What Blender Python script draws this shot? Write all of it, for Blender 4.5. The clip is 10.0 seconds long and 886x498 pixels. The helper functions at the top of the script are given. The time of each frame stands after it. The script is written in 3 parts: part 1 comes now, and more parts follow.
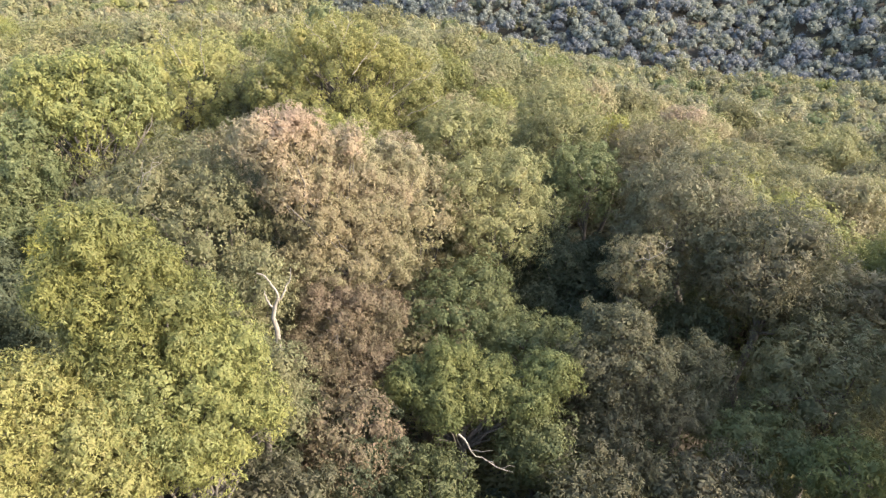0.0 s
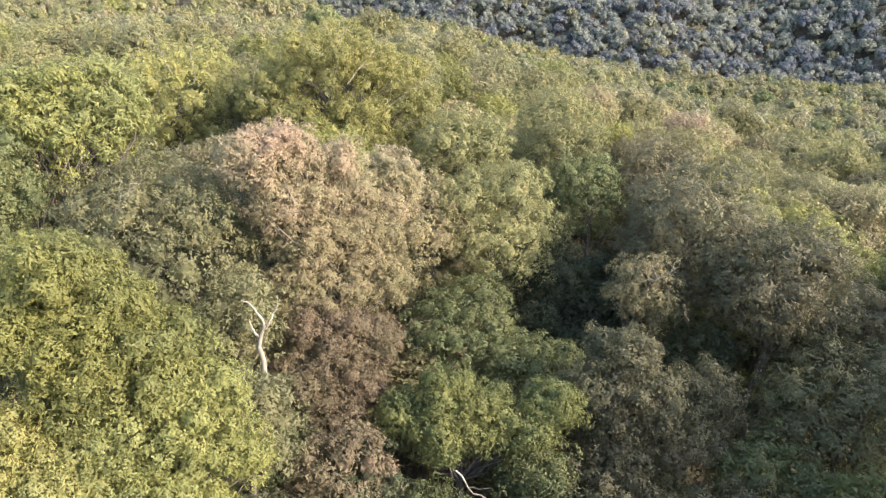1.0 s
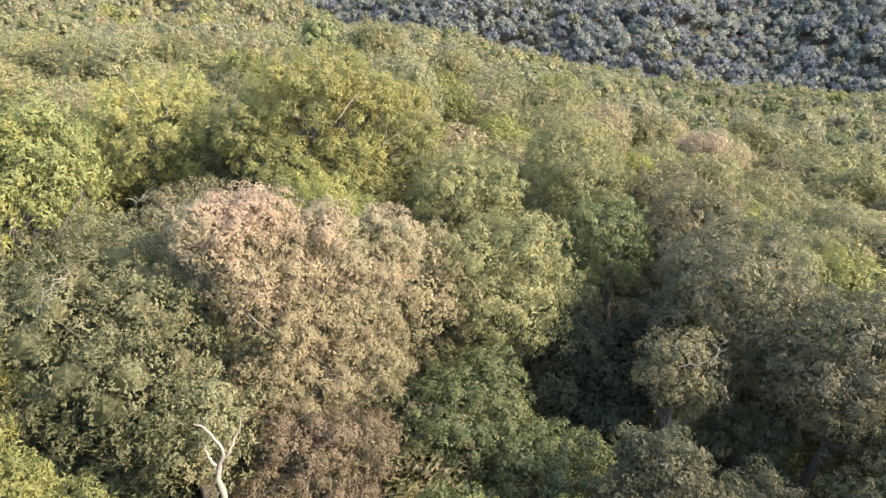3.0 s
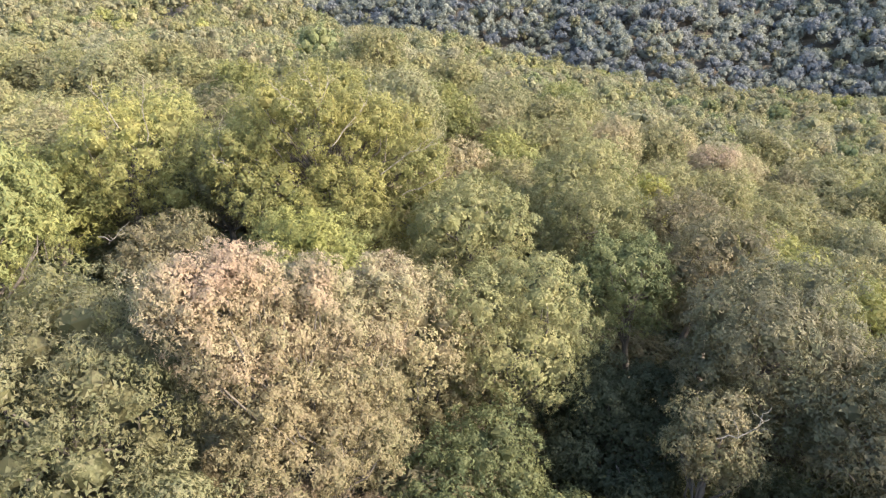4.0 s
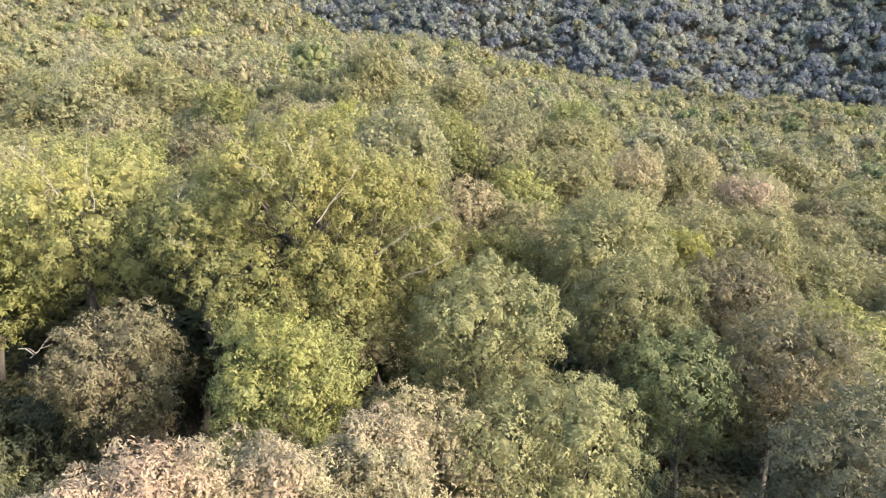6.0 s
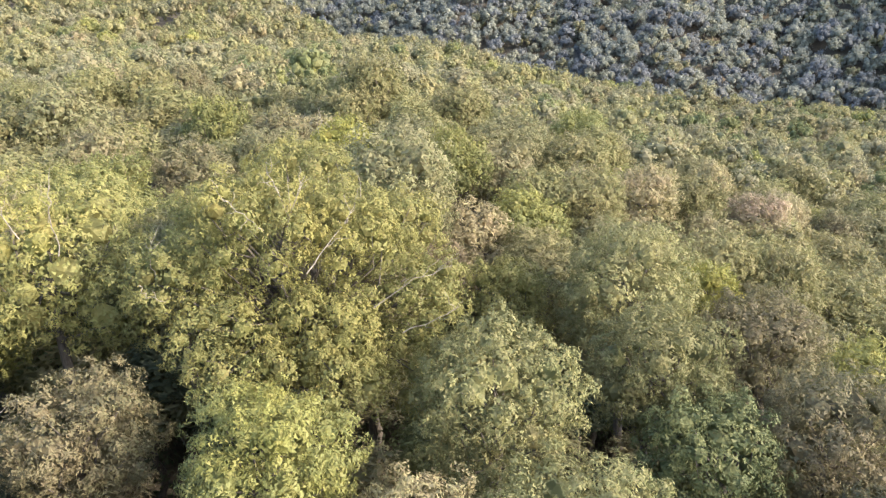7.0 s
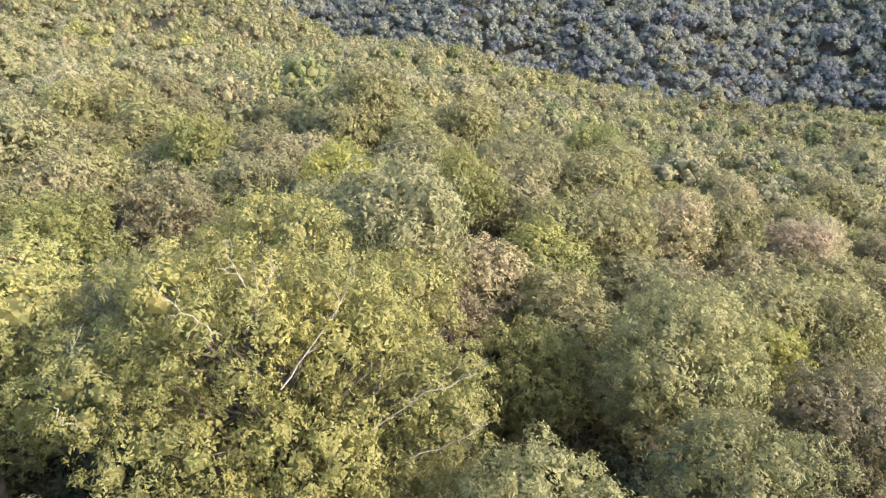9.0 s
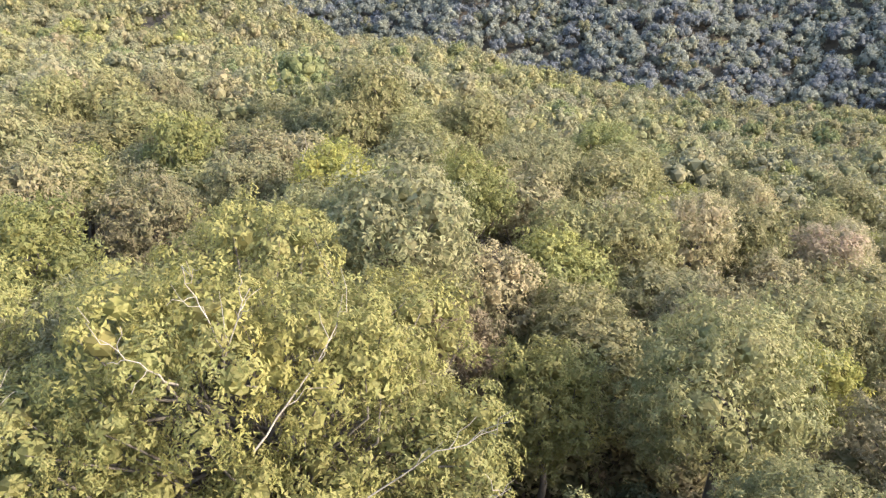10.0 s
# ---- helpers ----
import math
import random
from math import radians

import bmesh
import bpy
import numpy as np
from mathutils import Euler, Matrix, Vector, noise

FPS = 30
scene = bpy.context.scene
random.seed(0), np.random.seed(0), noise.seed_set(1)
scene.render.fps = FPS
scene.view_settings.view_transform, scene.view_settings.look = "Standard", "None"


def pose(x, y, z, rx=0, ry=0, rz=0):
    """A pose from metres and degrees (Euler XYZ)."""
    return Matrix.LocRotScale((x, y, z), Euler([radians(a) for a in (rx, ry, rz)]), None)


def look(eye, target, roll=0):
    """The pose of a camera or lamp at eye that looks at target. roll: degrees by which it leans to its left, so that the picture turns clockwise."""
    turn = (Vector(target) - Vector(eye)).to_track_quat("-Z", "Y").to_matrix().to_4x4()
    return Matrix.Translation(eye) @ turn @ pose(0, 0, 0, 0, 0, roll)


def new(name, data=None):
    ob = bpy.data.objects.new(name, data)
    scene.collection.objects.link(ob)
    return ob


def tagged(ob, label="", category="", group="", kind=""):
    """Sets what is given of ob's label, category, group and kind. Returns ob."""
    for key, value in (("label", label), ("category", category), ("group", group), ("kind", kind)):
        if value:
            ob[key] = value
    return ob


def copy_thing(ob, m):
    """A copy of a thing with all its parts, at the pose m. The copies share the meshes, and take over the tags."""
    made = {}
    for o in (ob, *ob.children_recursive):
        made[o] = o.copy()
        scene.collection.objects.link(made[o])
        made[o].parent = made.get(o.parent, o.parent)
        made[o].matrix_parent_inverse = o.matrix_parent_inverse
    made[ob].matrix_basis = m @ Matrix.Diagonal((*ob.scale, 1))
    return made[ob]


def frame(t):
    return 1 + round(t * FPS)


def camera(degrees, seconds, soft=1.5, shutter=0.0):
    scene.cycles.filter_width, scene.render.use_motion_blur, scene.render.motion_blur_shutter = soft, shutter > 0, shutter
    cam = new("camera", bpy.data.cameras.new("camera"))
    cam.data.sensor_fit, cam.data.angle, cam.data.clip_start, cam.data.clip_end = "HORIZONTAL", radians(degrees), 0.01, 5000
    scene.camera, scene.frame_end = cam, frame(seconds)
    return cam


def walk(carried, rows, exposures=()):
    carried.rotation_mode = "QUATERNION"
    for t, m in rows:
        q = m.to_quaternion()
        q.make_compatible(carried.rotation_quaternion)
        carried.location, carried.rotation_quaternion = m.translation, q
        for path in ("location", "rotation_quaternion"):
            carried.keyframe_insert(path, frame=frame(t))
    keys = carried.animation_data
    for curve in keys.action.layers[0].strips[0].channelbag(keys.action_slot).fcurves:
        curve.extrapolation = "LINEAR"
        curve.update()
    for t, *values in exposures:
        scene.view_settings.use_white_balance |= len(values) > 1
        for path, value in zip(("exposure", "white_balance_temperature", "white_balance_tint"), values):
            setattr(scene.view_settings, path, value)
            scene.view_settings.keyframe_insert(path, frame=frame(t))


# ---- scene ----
cam = camera(66.1, 10.0, soft=1.25)
METRES, EYE, TILT, LEAN, TURN = 28.0, 20.0, -21.0, 0.0, 0.0
ROWS = [
    (0.0, 0.0, 0.0, 0.0, -0.0, 0.0, 0.0),
    (0.5, 0.0022, 0.0189, 0.0107, -0.0, 0.07, -0.02),
    (1.0, 0.0043, 0.0431, 0.0256, -0.0, 0.14, -0.06),
    (1.5, 0.0051, 0.0726, 0.0441, 0.02, 0.19, -0.09),
    (2.0, 0.0045, 0.1053, 0.0643, 0.01, 0.25, -0.11),
    (2.5, 0.0027, 0.1448, 0.0887, 0.01, 0.29, -0.12),
    (4.0, -0.0061, 0.2806, 0.1741, 0.01, 0.38, -0.15),
    (4.5, -0.009, 0.328, 0.2048, 0.0, 0.41, -0.17),
    (5.0, -0.0118, 0.3759, 0.2363, 0.0, 0.41, -0.18),
    (5.5, -0.0146, 0.424, 0.2681, 0.01, 0.42, -0.21),
    (7.0, -0.0244, 0.5662, 0.3593, 0.03, 0.41, -0.22),
    (7.5, -0.0283, 0.6133, 0.3865, 0.03, 0.4, -0.21),
    (8.0, -0.0329, 0.6622, 0.4087, 0.05, 0.41, -0.2),
    (8.5, -0.0373, 0.7098, 0.4301, 0.06, 0.41, -0.18),
    (9.0, -0.0421, 0.7598, 0.4484, 0.07, 0.41, -0.15),
    (9.5, -0.0468, 0.8143, 0.4586, 0.08, 0.39, -0.12),
    (10.0, -0.0516, 0.872, 0.4663, 0.07, 0.38, -0.12),
]
walk(cam, [(t, pose(0, 0, EYE, TILT, LEAN, TURN) @ pose(METRES * x, METRES * y, METRES * z, 90 + pitch, roll, yaw)) for t, x, y, z, yaw, pitch, roll in ROWS], [(0.0, 2.56), (10.0, 2.56)])

# ---- light ----
SUN = Vector((0.80, -0.34, 0.50)).normalized()
world = bpy.data.worlds.new("sky")
scene.world = world
world.use_nodes = True
_wn = world.node_tree.nodes
_sky = _wn.new("ShaderNodeTexSky")
_sky.sky_type = "NISHITA"
_sky.sun_disc = False
_sky.sun_elevation = math.asin(SUN.z)
_sky.sun_rotation = math.atan2(SUN.x, SUN.y)
_sky.air_density, _sky.dust_density = 1.0, 2.5
world.node_tree.links.new(_sky.outputs[0], _wn["Background"].inputs[0])
_wn["Background"].inputs[1].default_value = 0.15
sun = new("sun", bpy.data.lights.new("sun", "SUN"))
sun.data.energy, sun.data.angle, sun.data.color = 1.9, radians(3.0), (1.0, 0.865, 0.725)
sun.matrix_world = look(SUN * 300, (0, 0, 0))

# ---- materials ----


def foliage(name, main, second, third, spread=0.35, see_through=0.42, rough=0.6):
    """Leaves: two main tones by leaf, a third in drifts over the crown, a little light shining through."""
    m = bpy.data.materials.new(name)
    m.use_nodes = True
    nt = m.node_tree
    nodes, link = nt.nodes, nt.links.new
    bsdf, out = nodes["Principled BSDF"], nodes["Material Output"]
    geo, info, co = nodes.new("ShaderNodeNewGeometry"), nodes.new("ShaderNodeObjectInfo"), nodes.new("ShaderNodeTexCoord")
    drift = nodes.new("ShaderNodeTexNoise")
    drift.inputs["Scale"].default_value, drift.inputs["Detail"].default_value = spread, 3.0
    link(co.outputs["Object"], drift.inputs["Vector"])
    ramp = nodes.new("ShaderNodeValToRGB")
    ramp.color_ramp.elements[0].position, ramp.color_ramp.elements[1].position = 0.42, 0.66
    link(drift.outputs["Fac"], ramp.inputs["Fac"])
    a = nodes.new("ShaderNodeMix")
    a.data_type = "RGBA"
    a.inputs["A"].default_value, a.inputs["B"].default_value = (*main, 1), (*second, 1)
    link(geo.outputs["Random Per Island"], a.inputs["Factor"])
    b = nodes.new("ShaderNodeMix")
    b.data_type = "RGBA"
    b.inputs["B"].default_value = (*third, 1)
    link(ramp.outputs["Color"], b.inputs["Factor"])
    link(a.outputs["Result"], b.inputs["A"])
    hsv = nodes.new("ShaderNodeHueSaturation")
    val = nodes.new("ShaderNodeMapRange")
    val.inputs["To Min"].default_value, val.inputs["To Max"].default_value = 0.80, 1.18
    link(info.outputs["Random"], val.inputs["Value"])
    link(val.outputs["Result"], hsv.inputs["Value"])
    hue = nodes.new("ShaderNodeMapRange")
    hue.inputs["To Min"].default_value, hue.inputs["To Max"].default_value = 0.488, 0.512
    link(geo.outputs["Random Per Island"], hue.inputs["Value"])
    link(hue.outputs["Result"], hsv.inputs["Hue"])
    link(b.outputs["Result"], hsv.inputs["Color"])
    link(hsv.outputs["Color"], bsdf.inputs["Base Color"])
    bsdf.inputs["Roughness"].default_value = rough
    bsdf.inputs["Specular IOR Level"].default_value = 0.2
    trans = nodes.new("ShaderNodeBsdfTranslucent")
    link(hsv.outputs["Color"], trans.inputs["Color"])
    mix = nodes.new("ShaderNodeMixShader")
    mix.inputs[0].default_value = see_through
    link(bsdf.outputs[0], mix.inputs[1])
    link(trans.outputs[0], mix.inputs[2])
    link(mix.outputs[0], out.inputs["Surface"])
    return m


def surface(name, dark, light, scale, rough=0.9, bump=0.4, stretch=(1, 1, 1)):
    """Bark and soil: two tones at two scales, with relief."""
    m = bpy.data.materials.new(name)
    m.use_nodes = True
    nt = m.node_tree
    nodes, link = nt.nodes, nt.links.new
    bsdf, co = nodes["Principled BSDF"], nodes.new("ShaderNodeTexCoord")
    mp = nodes.new("ShaderNodeMapping")
    mp.inputs["Scale"].default_value = stretch
    link(co.outputs["Object"], mp.inputs["Vector"])
    fine, broad = nodes.new("ShaderNodeTexNoise"), nodes.new("ShaderNodeTexNoise")
    fine.inputs["Scale"].default_value, fine.inputs["Detail"].default_value = scale, 6.0
    broad.inputs["Scale"].default_value = scale * 0.11
    for n in (fine, broad):
        link(mp.outputs["Vector"], n.inputs["Vector"])
    both = nodes.new("ShaderNodeMath")
    both.operation = "MULTIPLY_ADD"
    both.inputs[1].default_value = 0.5
    link(fine.outputs["Fac"], both.inputs[0])
    half = nodes.new("ShaderNodeMath")
    half.operation = "MULTIPLY"
    half.inputs[1].default_value = 0.5
    link(broad.outputs["Fac"], half.inputs[0])
    link(half.outputs[0], both.inputs[2])
    ramp = nodes.new("ShaderNodeValToRGB")
    ramp.color_ramp.elements[0].position, ramp.color_ramp.elements[1].position = 0.36, 0.64
    ramp.color_ramp.elements[0].color, ramp.color_ramp.elements[1].color = (*dark, 1), (*light, 1)
    link(both.outputs[0], ramp.inputs["Fac"])
    link(ramp.outputs["Color"], bsdf.inputs["Base Color"])
    bmp = nodes.new("ShaderNodeBump")
    bmp.inputs["Strength"].default_value, bmp.inputs["Distance"].default_value = bump, 0.03
    link(fine.outputs["Fac"], bmp.inputs["Height"])
    link(bmp.outputs["Normal"], bsdf.inputs["Normal"])
    bsdf.inputs["Roughness"].default_value = rough
    return m


LEAF = {
    "pink_tan": foliage("pink_tan_leaves", (0.262, 0.226, 0.139), (0.214, 0.201, 0.112), (0.302, 0.222, 0.155), 0.30),
    "tan_olive": foliage("tan_olive_leaves", (0.232, 0.207, 0.113), (0.194, 0.182, 0.094), (0.252, 0.206, 0.121), 0.30),
    "red_brown": foliage("red_brown_leaves", (0.172, 0.14, 0.085), (0.145, 0.128, 0.074), (0.19, 0.142, 0.092), 0.35),
    "brown_olive": foliage("brown_olive_leaves", (0.172, 0.155, 0.082), (0.14, 0.135, 0.07), (0.195, 0.165, 0.098), 0.30),
    "yellow_green": foliage("yellow_green_leaves", (0.164, 0.17, 0.066), (0.14, 0.152, 0.061), (0.202, 0.198, 0.06), 0.25),
    "lemon": foliage("lemon_yellow_leaves", (0.205, 0.202, 0.057), (0.178, 0.182, 0.053), (0.226, 0.213, 0.054), 0.40),
    "light_green": foliage("light_green_leaves", (0.188, 0.183, 0.082), (0.155, 0.16, 0.07), (0.21, 0.196, 0.09), 0.28),
    "olive": foliage("olive_leaves", (0.168, 0.16, 0.072), (0.142, 0.144, 0.063), (0.188, 0.17, 0.082), 0.25),
    "grey_green": foliage("grey_green_leaves", (0.155, 0.152, 0.078), (0.13, 0.136, 0.068), (0.175, 0.163, 0.086), 0.25),
    # olive greyed to imitate thin haze over the distant ridge
    "hazed_olive": foliage("hazed_olive_leaves", (0.163, 0.158, 0.092), (0.14, 0.141, 0.083), (0.18, 0.166, 0.1), 0.25),
    "green": foliage("green_leaves", (0.112, 0.126, 0.057), (0.092, 0.11, 0.05), (0.14, 0.145, 0.062), 0.30),
    "bright_green": foliage("bright_green_leaves", (0.14, 0.156, 0.06), (0.11, 0.132, 0.054), (0.178, 0.18, 0.063), 0.35),
    # deep green foliage; its low tone also stands in for shade in gaps
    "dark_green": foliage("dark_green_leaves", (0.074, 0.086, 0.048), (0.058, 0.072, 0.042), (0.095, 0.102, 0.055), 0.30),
    # far hillside leaves: bluish haze is put into these two base colours
    "hazed_green": foliage("hazed_green_leaves", (0.196, 0.208, 0.176), (0.17, 0.184, 0.166), (0.222, 0.226, 0.166), 0.05, 0.5),
    "hazed_dark": foliage("hazed_dark_leaves", (0.15, 0.16, 0.168), (0.13, 0.142, 0.157), (0.168, 0.175, 0.168), 0.05, 0.5),
    # darker copy of olive: shade in and near the hollow painted into the leaves
    "shaded_olive": foliage("shaded_olive_leaves", (0.105, 0.102, 0.058), (0.085, 0.088, 0.048), (0.125, 0.112, 0.068), 0.30),
    "sunny_green": foliage("sunny_green_leaves", (0.208, 0.2, 0.075), (0.178, 0.18, 0.067), (0.236, 0.218, 0.073), 0.30),
}
BARK = surface("grey_brown_bark", (0.05, 0.042, 0.034), (0.13, 0.112, 0.09), 14.0, stretch=(1, 1, 0.25))
PALE_BARK = surface("pale_weathered_bark", (0.115, 0.10, 0.08), (0.25, 0.225, 0.185), 16.0, bump=0.3, stretch=(1, 1, 0.3))
SOIL = surface("leaf_litter", (0.03, 0.025, 0.017), (0.085, 0.068, 0.045), 3.0, bump=0.8)

# ---- shape of the land ----


def smooth(a, b, v):
    v = np.clip((np.asarray(v, float) - a) / (b - a), 0, 1)
    return v * v * (3 - 2 * v)


def canopy(x, y):
    """Height of the top of the closed woods over a place in the plan."""
    x, y = np.asarray(x, float), np.asarray(y, float)
    near = 14.6 - 18.0 * (1 - np.exp(-np.maximum(x + 4, 0) ** 1.15 / 85.0))
    near = near - 3.0 * smooth(60, 170, y) + 0.05 * np.maximum(-x - 20, 0)
    near = near + 0.13 * np.maximum(y - 170, 0) * smooth(-25, -75, x)
    crest = 222 + 0.75 * np.maximum(-x - 5, 0) - 0.28 * np.maximum(x - 60, 0)
    over = np.maximum(y - crest, 0)
    near = near - 0.55 * over ** 2 / (over + 25)
    far = -34 + 0.50 * (y + 0.42 * x - 352) + 6 * np.sin(0.021 * x + 0.7) + 4 * np.sin(0.05 * x - 0.01 * y)
    return np.maximum(near, np.maximum(far, -60))


def ground(x, y):
    x, y = np.asarray(x, float), np.asarray(y, float)
    gully = 3.0 * np.exp(-((x - 9) / 8) ** 2 - ((y - 20) / 11) ** 2)
    z = canopy(np.clip(x, -900, 900), np.clip(y, -60, 760)) - 14.5 - gully + 4.0 * smooth(285, 345, y + 0.42 * x)
    return z


def mesh_of(name, verts, faces, mats, which=None, smooth_faces=False, normals=None):
    """A mesh from arrays: faces all have the same count of corners. normals: soft normals of leaves, by corner point."""
    me = bpy.data.meshes.new(name)
    faces = np.asarray(faces, np.int32)
    n, k = faces.shape
    me.vertices.add(len(verts))
    me.vertices.foreach_set("co", np.asarray(verts, np.float32).ravel())
    me.loops.add(n * k)
    me.loops.foreach_set("vertex_index", faces.ravel())
    me.polygons.add(n)
    me.polygons.foreach_set("loop_start", np.arange(0, n * k, k, dtype=np.int32))
    for m in mats:
        me.materials.append(m)
    if which is not None:
        me.polygons.foreach_set("material_index", np.asarray(which, np.int32))
    me.polygons.foreach_set("use_smooth", np.full(n, smooth_faces))
    me.update(calc_edges=True)
    if normals is not None:
        me.attributes.new("custom_normal", "FLOAT_VECTOR", "POINT").data.foreach_set("vector", np.asarray(normals, np.float32).ravel())
    return me


def part(name, mesh, parent, label=""):
    ob = new(name, mesh)
    ob.parent = parent
    return tagged(ob, label)


def build_ground():
    ax = np.concatenate([np.linspace(-4000, -420, 16), np.arange(-400, 401, 8.0), np.linspace(420, 4000, 16)])
    ay = np.concatenate([np.linspace(-4000, -80, 12), np.arange(-60, 721, 8.0), np.linspace(760, 4500, 14)])
    gx, gy = np.meshgrid(ax, ay)
    gz = ground(gx, gy) + 0.25 * np.sin(gx * 0.9) * np.cos(gy * 0.7)
    verts = np.stack([gx, gy, gz], -1).reshape(-1, 3)
    i = np.arange(len(ay) - 1)[:, None] * len(ax) + np.arange(len(ax) - 1)[None]
    faces = np.stack([i, i + 1, i + 1 + len(ax), i + len(ax)], -1).reshape(-1, 4)
    tagged(new("ground", mesh_of("ground", verts, faces, [SOIL], smooth_faces=True)),
           "brown leaf litter and soil on the wooded hillsides", "ground", kind="structure")


build_ground()

# ---- trees ----


def unit(v):
    return v / np.maximum(np.linalg.norm(v, axis=-1, keepdims=True), 1e-9)


def blades(pos, axis, facing, length, width):
    """Leaves: three-cornered blades from pos along axis, a little askew."""
    side = unit(np.cross(axis, facing)) * width[:, None]
    v = np.stack([pos + axis * (length * 0.06)[:, None] - side * 0.55, pos + axis * (length * 0.30)[:, None] + side * 0.45,
                  pos + axis * length[:, None] - facing * (length * 0.12)[:, None]], 1).reshape(-1, 3)
    return v, np.arange(len(pos) * 3).reshape(-1, 3)


def crown_lobes(rng, r, rz, count, low=-0.5, small=0.30, large=0.47, inner=0.54, outer=0.84):
    """Boughs of a crown: middle, size and outward way of each."""
    i = np.arange(count)
    z = 1 - (1 - low) * (i + 0.5) / count
    turn = i * 2.39996 + rng.uniform(0, 6.28)
    ring = np.sqrt(np.maximum(1 - z * z, 0))
    way = np.stack([ring * np.cos(turn), ring * np.sin(turn), z], -1)
    way = unit(way + rng.normal(0, 0.16, way.shape))
    reach = rng.uniform(inner, outer, (count, 1))
    size = 0.5 * (r + rz) * rng.uniform(small, large, count)
    mid = way * reach * np.array([r, r, rz])
    mid[:, 2] = np.minimum(mid[:, 2], (0.3 + 0.4 * ring) * rz)
    return mid, size, way


def buried(p, own, mid, size, depth=0.82):
    """Which points lie well inside a bough other than their own."""
    inside = np.zeros(len(p), bool)
    for k in range(len(mid)):
        inside |= (((p - mid[k]) ** 2).sum(1) < (depth * size[k]) ** 2) & (own != k)
    return inside


def knob_shape():
    """A small ball of three-cornered faces."""
    bm = bmesh.new()
    bmesh.ops.create_icosphere(bm, subdivisions=1, radius=1.0)
    bm.verts.index_update()
    v = np.array([w.co[:] for w in bm.verts])
    f = np.array([[w.index for w in face.verts] for face in bm.faces])
    bm.free()
    return v, f


KNOB, KNOB_FACES = knob_shape()


def solid_core(rng, mid, size, scale):
    """A hidden solid core added inside each bough, uneven, that lets no light through."""
    n = len(mid)
    q = KNOB[None] * rng.uniform(0.65, 1.0, (n, len(KNOB), 1)) * (size * scale)[:, None, None]
    f = (np.arange(n)[:, None, None] * len(KNOB) + KNOB_FACES[None]).reshape(-1, 3)
    return (mid[:, None] + q).reshape(-1, 3), f, np.tile(KNOB, (n, 1))


def crown_leaves(rng, lobes, leaf, cover, fill=0.3, per=6, droop=0.3, tuft=0.4, loose=1.0, bunches=1.0):
    """Leaves in loose sprays, sprays in tufts, tufts on the outside of the boughs."""
    mid, size, way = lobes
    tufts, owner = [], []
    for i, (m, s, w) in enumerate(zip(mid, size, way)):
        n = max(8, int(3.0 * bunches * (s / tuft) ** 2))
        i_n = np.arange(n)
        up = 1 - 2 * (i_n + 0.5) / n
        ring, turn = np.sqrt(1 - up * up), i_n * 2.39996 + rng.uniform(0, 6.28)
        d = unit(np.stack([ring * np.cos(turn), ring * np.sin(turn), up], -1) + rng.normal(0, 0.12, (n, 3)))
        tufts.append(np.concatenate([m + d * s * rng.uniform(0.66, 1.06, (n, 1)), unit(d + 0.3 * w), tuft * rng.uniform(0.55, 1.3, (n, 1))], 1))
        owner.append(np.full(n, i))
    tufts, owner = np.concatenate(tufts), np.concatenate(owner)
    keep = ~buried(tufts[:, :3], owner, mid, size) & (tufts[:, 5] > -0.75)
    tufts, owner = tufts[keep], owner[keep]
    each = 0.5 * leaf * leaf * 0.42
    k = max(2, int(round(cover * 3.6 * tuft * tuft / each / per)))
    t = np.repeat(tufts, k, 0)
    d = unit(rng.normal(0, 0.75, (len(t), 3)) + 0.6 * t[:, 3:6] + np.array([0, 0, 0.25]))
    pos = t[:, :3] + d * (t[:, 6] * rng.uniform(0.7, 1.0, len(t)))[:, None]
    pos, d = np.repeat(pos, per, 0), np.repeat(d, per, 0)
    n = len(pos)
    pos = pos + rng.normal(0, 0.35 * leaf, (n, 3))
    axis = np.cross(d, unit(rng.normal(0, 1, (n, 3)))) + d * rng.uniform(-0.2, 0.6, n)[:, None]
    axis[:, 2] -= droop * rng.uniform(0.2, 1.6, n)
    axis = unit(axis)
    facing = unit(d - axis * (axis * d).sum(1, keepdims=True) + rng.normal(0, 0.22 * loose, (n, 3)))
    length = leaf * rng.uniform(0.65, 1.35, n)
    v, f = blades(pos, axis, facing, length, length * rng.uniform(0.32, 0.52, n))
    soft = np.repeat(unit(0.25 * facing + 0.8 * d + 0.3 * np.repeat(t[:, 3:6], per, 0)), 3, 0)
    # denser, shaded leaves just under the outer ones
    n2 = int(n * fill)
    j = rng.choice(len(mid), n2, p=size ** 2 / (size ** 2).sum())
    out = unit(rng.normal(0, 0.85, (n2, 3)) + 0.4 * way[j] + np.array([0, 0, 0.25]))
    p = mid[j] + out * (size[j] * rng.uniform(0.60, 0.84, n2))[:, None]
    keep = ~buried(p, j, mid, size, 0.7)
    p, out, j = p[keep], out[keep], j[keep]
    n2 = len(p)
    face = unit(out + rng.normal(0, 0.35, (n2, 3)))
    along = unit(np.cross(face, rng.normal(0, 1, (n2, 3))))
    big = leaf * rng.uniform(1.1, 1.7, n2)
    v2, f2 = blades(p, along, face, big, big * 0.62)
    # hidden cores added to block light through the crown
    v3, f3, soft3 = solid_core(rng, mid, size, 0.44)
    return (np.concatenate([v, v2, v3]), np.concatenate([f, f2 + len(v), f3 + len(v) + len(v2)]),
            np.concatenate([soft, np.repeat(unit(out + 0.5 * way[j]), 3, 0), soft3]))


